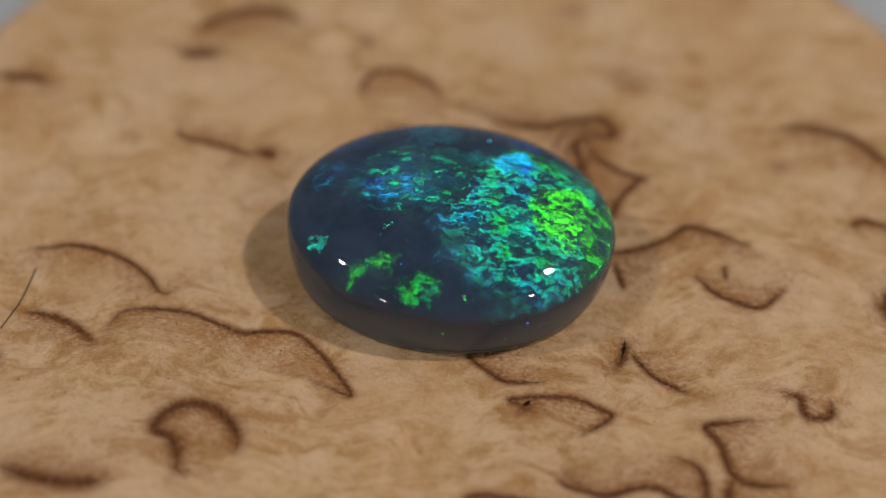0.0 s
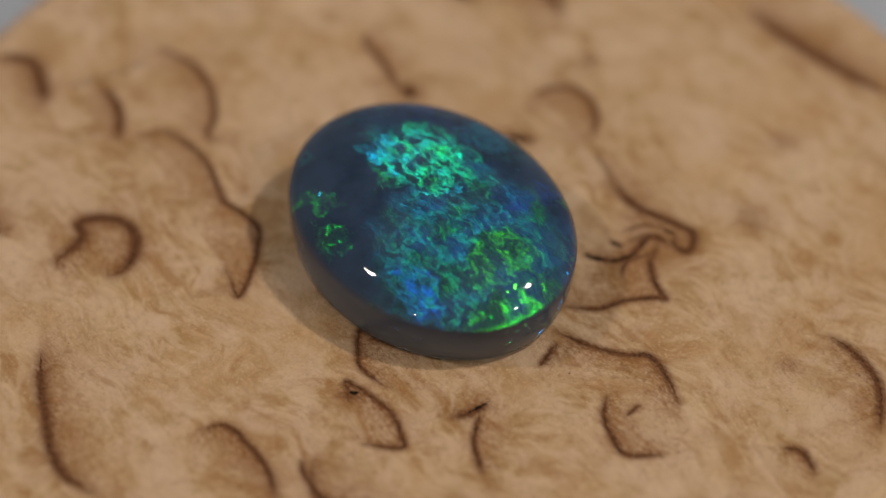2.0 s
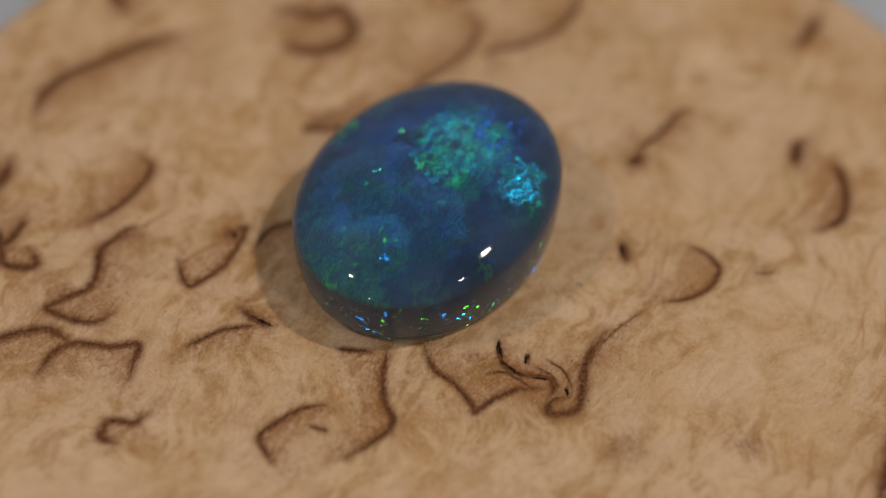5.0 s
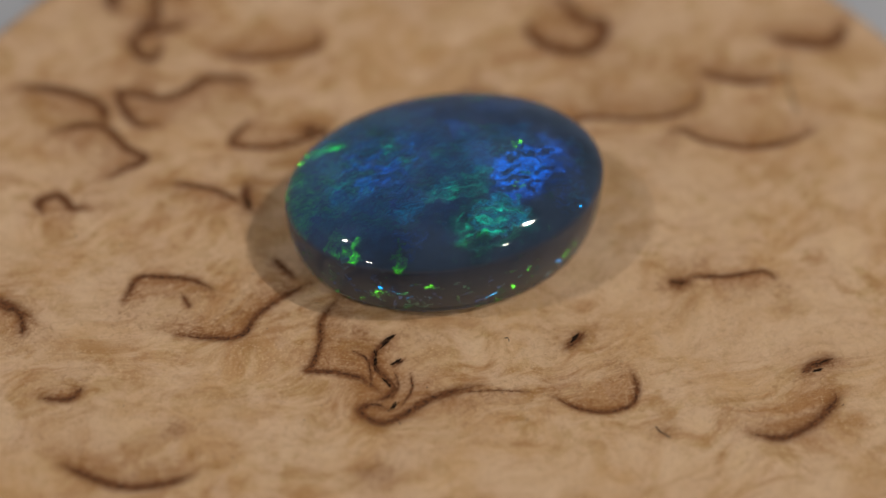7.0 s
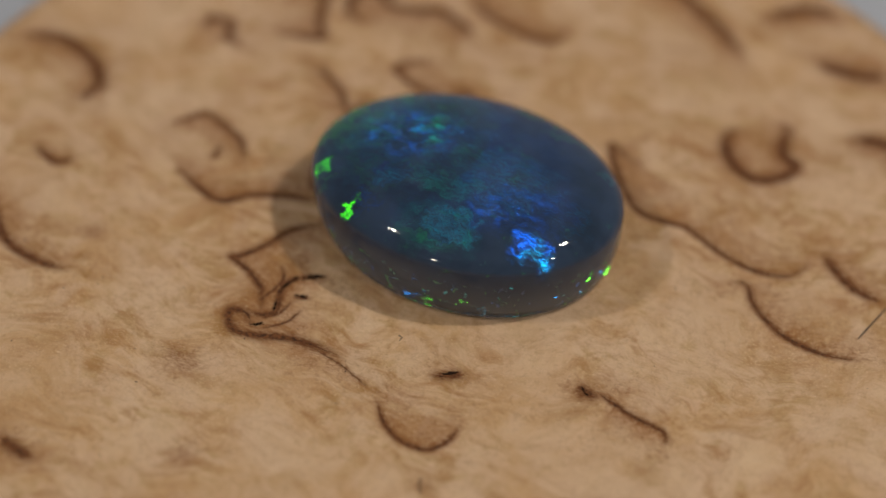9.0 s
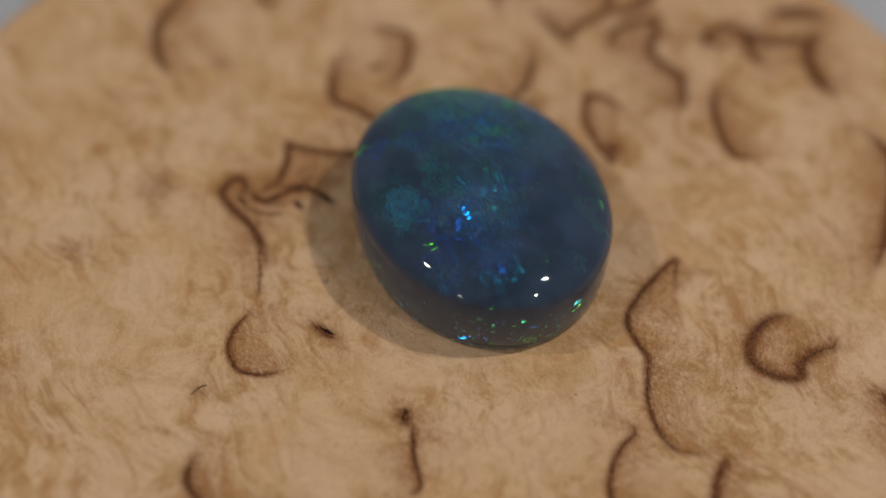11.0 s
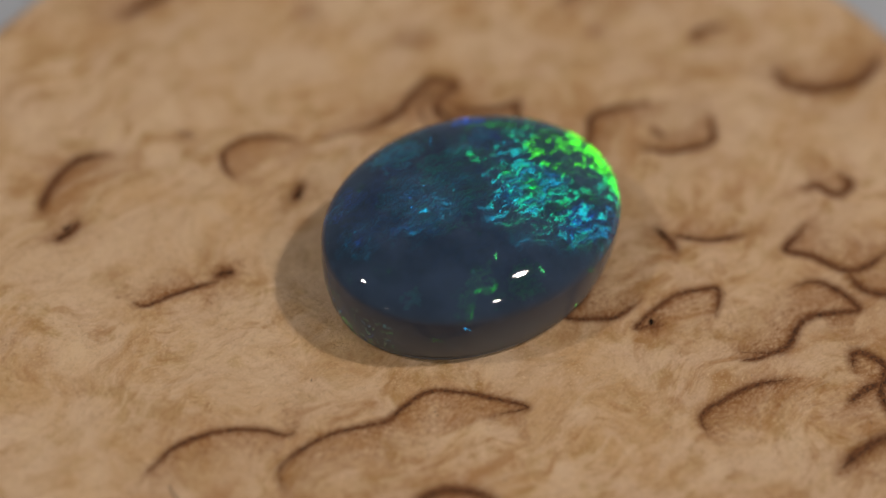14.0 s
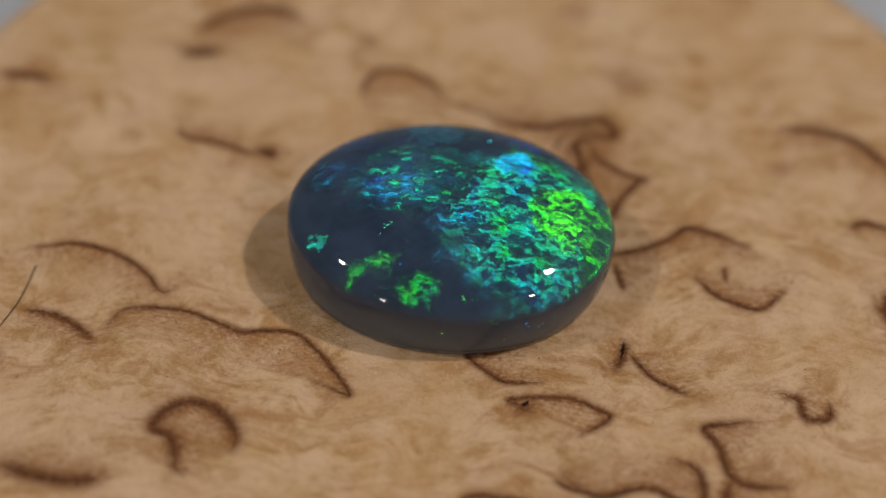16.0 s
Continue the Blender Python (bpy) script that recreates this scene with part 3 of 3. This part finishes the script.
    for i in range(count - 1):
        for j in range(count - 1):
            f = (keep[i, j], keep[i + 1, j], keep[i + 1, j + 1], keep[i, j + 1])
            if min(f) >= 0:
                faces.append(f)
    inside = keep >= 0
    s, h, w = stain[inside], halo[inside], wash[inside]
    top = len(verts)
    ring = 240
    for z in (-0.45, -0.5 * THICK / MM, -THICK / MM):
        for k in range(ring):
            a = 2 * math.pi * k / ring
            r = edge(a) + (0.25 * noise.noise(Vector((3 * math.cos(a), 3 * math.sin(a), z)))if z < -1 else 0)
            verts.append((r * math.cos(a) * MM, r * math.sin(a) * MM, z * MM))
    for level in range(2):
        for k in range(ring):
            a, b = top + level * ring + k, top + level * ring + (k + 1) % ring
            faces.append((a, a + ring, b + ring, b))
    faces.append(tuple(top + 2 * ring + k for k in reversed(range(ring))))
    me = mesh_of("burl_slab", verts, faces, WOOD)
    pad = [0.0] * (len(verts) - top)
    for name, values in (("stain", s), ("halo", h), ("wash", w)):
        me.attributes.new(name, "FLOAT", "POINT").data.foreach_set("value", list(values) + pad)
    return tagged(new("burl_slab", me), "round slice of pale curly burl wood with dark bark curls", "wood slab")


SLAB = slab()


def bark_curl(width, points, name="bark_curl", material=BARK, label="dark brown curl of ingrown bark", up_by=0.0):
    """One curl of ingrown bark: a thin, ragged, tapering inlay that stands a hair above the wood."""
    line = curve_through(points, 0.06)
    seed = points[0][0] * 3.1 + points[0][1]
    verts, faces, n = [], [], len(line)
    way = np.gradient(line, axis=0)
    for i, (x, y) in enumerate(line):
        d = way[i] / (np.linalg.norm(way[i]) + 1e-9)
        side = np.array((-d[1], d[0]))
        s = i / (n - 1)
        w = width * 0.5 * (0.12 + 0.88 * min(1.0, 4 * s, 4 * (1 - s))) * (0.72 + 0.9 * noise.noise(Vector((i * 0.035, seed, 3))) + 0.7 * noise.noise(Vector((i * 0.16, seed, 0))) + 0.6 * noise.noise(Vector((i * 0.5, seed, 11))))
        w = max(w, 0.012)
        lean = 0.06 * noise.noise(Vector((i * 0.23, seed, 7)))
        for k, up in ((-1, -0.03), (-0.5, 0.012), (0, 0.02), (0.5, 0.012), (1, -0.03)):
            q = np.array((x, y)) + side * (lean + k * w * (1 + 0.6 * noise.noise(Vector((i * 0.45, seed, k)))))
            verts.append((q[0] * MM, q[1] * MM, (rise(q[0], q[1]) + up + up_by - 0.02) * MM))
    for i in range(n - 1):
        for k in range(4):
            a = i * 5 + k
            faces.append((a, a + 1, a + 6, a + 5))
    return part(name, mesh_of(name, verts, faces, material), SLAB, label)


for width, points in STREAKS:
    if min(math.hypot(*q) for q in points) < RADIUS - 1:
        bark_curl(width, points)
for points in PITS:
    bark_curl(0.16, points, "open_crack", PIT, "ragged black crack in the bark", 0.03)


# ---- the opal ----
CENTRE, LONG, SHORT, TURN = (-0.14, -1.10), 7.13, 5.55, -2.7
TALL, GIRDLE, FOOT = 4.58, 2.60, 0.922     # heights in millimetres; the foot's share of the girdle
LEAN_X, LEAN_Y = -0.0265, 0.0618            # the girdle is cut aslant
FOOT_Y = -0.20                              # the foot lies a little to one side of the girdle
LIFT = 0.08                                 # the wood's highest point under the stone


def turned(name, rows, material, caps):
    """A solid of elliptic rings (share of the radius, height in millimetres)."""
    ring, verts, faces = 160, [], []
    c, s = math.cos(radians(TURN)), math.sin(radians(TURN))
    for r, z in rows:
        lean = min(1.0, z / GIRDLE)
        for k in range(ring):
            a = 2 * math.pi * k / ring
            x, y = LONG * r * math.cos(a), SHORT * r * math.sin(a)
            x, y = c * x - s * y, s * x + c * y
            up = z + lean * (LEAN_X * x + LEAN_Y * y)
            verts.append(((CENTRE[0] + x - LEAN_X * z) * MM, (CENTRE[1] + y - LEAN_Y * z + FOOT_Y * max(0.0, 1 - z / GIRDLE) ** 1.5) * MM, (up + LIFT) * MM))
    for i in range(len(rows) - 1):
        for k in range(ring):
            a, b = i * ring + k, i * ring + (k + 1) % ring
            faces.append((a, b, b + ring, a + ring))
    if "bottom" in caps:
        faces.append(tuple(reversed(range(ring))))
    if "top" in caps:
        faces.append(tuple((len(rows) - 1) * ring + k for k in range(ring)))
    return mesh_of(name, verts, faces, material)


def opal():
    wall = [(FOOT - 0.02, 0.0)] + [(FOOT + (1 - FOOT) * math.sin(s * math.pi / 2) ** 0.65, GIRDLE * s) for s in np.linspace(0.02, 1, 22)]
    dome = [(math.cos(v), GIRDLE + (TALL - GIRDLE) * math.sin(v)) for v in np.linspace(0, math.pi / 2, 48)]
    dome[-1] = (0.004, TALL)
    stone = tagged(new("opal_cabochon"), "polished oval black opal with green and blue flashes on wood", "gemstone")
    cut = 3
    part("base", turned("base", wall[:cut + 1], POTCH, ("bottom", "top")), stone, "grey polished potch base of the opal")
    part("dome", turned("dome", wall[cut:] + dome[1:], OPAL, ("bottom", "top")), stone, "dark polished dome with colour flashes")
    return stone


STONE = opal()


# ---- loose fibres ----
def loose_fibre(width, label, *points):
    line = curve_through(points, 0.15)
    verts, faces, n = [], [], len(line)
    way = np.gradient(line, axis=0)
    for i, (x, y) in enumerate(line):
        d = way[i] / np.linalg.norm(way[i])
        for k in range(6):
            a = math.pi * k / 3
            off = width * 0.5 * math.cos(a)
            verts.append(((x - d[1] * off) * MM, (y + d[0] * off) * MM, (rise(x, y) + width * (0.5 + 0.5 * math.sin(a))) * MM))
    for i in range(n - 1):
        for k in range(6):
            a, b = i * 6 + k, i * 6 + (k + 1) % 6
            faces.append((a, b, b + 6, a + 6))
    return tagged(new("fibre", mesh_of("fibre", verts, faces, FIBRE)), label, "fibre")


FIBRES = [
    loose_fibre(0.06, "thin dark hair-like fibre lying on the wood", (-19.2, -6.0), (-18.6, -4.5), (-18.1, -2.4)),
    loose_fibre(0.05, "tiny curled lint fibre lying on the wood", (-4.5, 13.5), (-4.2, 13.0), (-4.2, 12.7)),
    loose_fibre(0.04, "tiny hooked dark lint beside the stone", (-0.05, 5.88), (-0.24, 5.92), (-0.20, 6.12)),
]


def dust():
    """Dark crumbs of bark strewn over the wood."""
    rng, verts, faces = random.Random(4), [], []
    for _ in range(70):
        r, a = 21 * math.sqrt(rng.uniform(0.12, 1)), rng.uniform(0, 2 * math.pi)
        x, y, w = r * math.cos(a), r * math.sin(a), rng.uniform(0.02, 0.05)
        at = Vector((x, y, rise(x, y) + 0.3 * w))
        turn = Euler((rng.uniform(0, 3), rng.uniform(0, 3), rng.uniform(0, 3))).to_matrix()
        k = len(verts)
        for q in ((1.8, 0, 0), (-1.5, 0, 0), (0, 1, 0), (0, -0.8, 0), (0, 0, 0.7), (0, 0, -0.7)):
            verts.append(tuple((at + w * (turn @ Vector(q))) * MM))
        faces += [(k + i, k + j, k + m) for i in (0, 1) for j, m in ((2, 4), (4, 3), (3, 5), (5, 2))]
    return tagged(new("bark_dust", mesh_of("bark_dust", verts, faces, FIBRE, False)), "fine dark crumbs of bark on the wood", "dust", kind="stuff")


DUST = dust()


def motions():
    rows = []
    for i in range(65):
        t = 0.25 * i
        a = radians(RATE * t)   # the table runs a trifle unevenly
        rows.append((t, pose(0, 0, 0, 0, 0, -RATE * t + 0.31 * math.sin(a) - 0.49 * (math.cos(a) - 1))))
    for ob in [SLAB, STONE, DUST, *FIBRES]:
        walk(ob, rows)


motions()
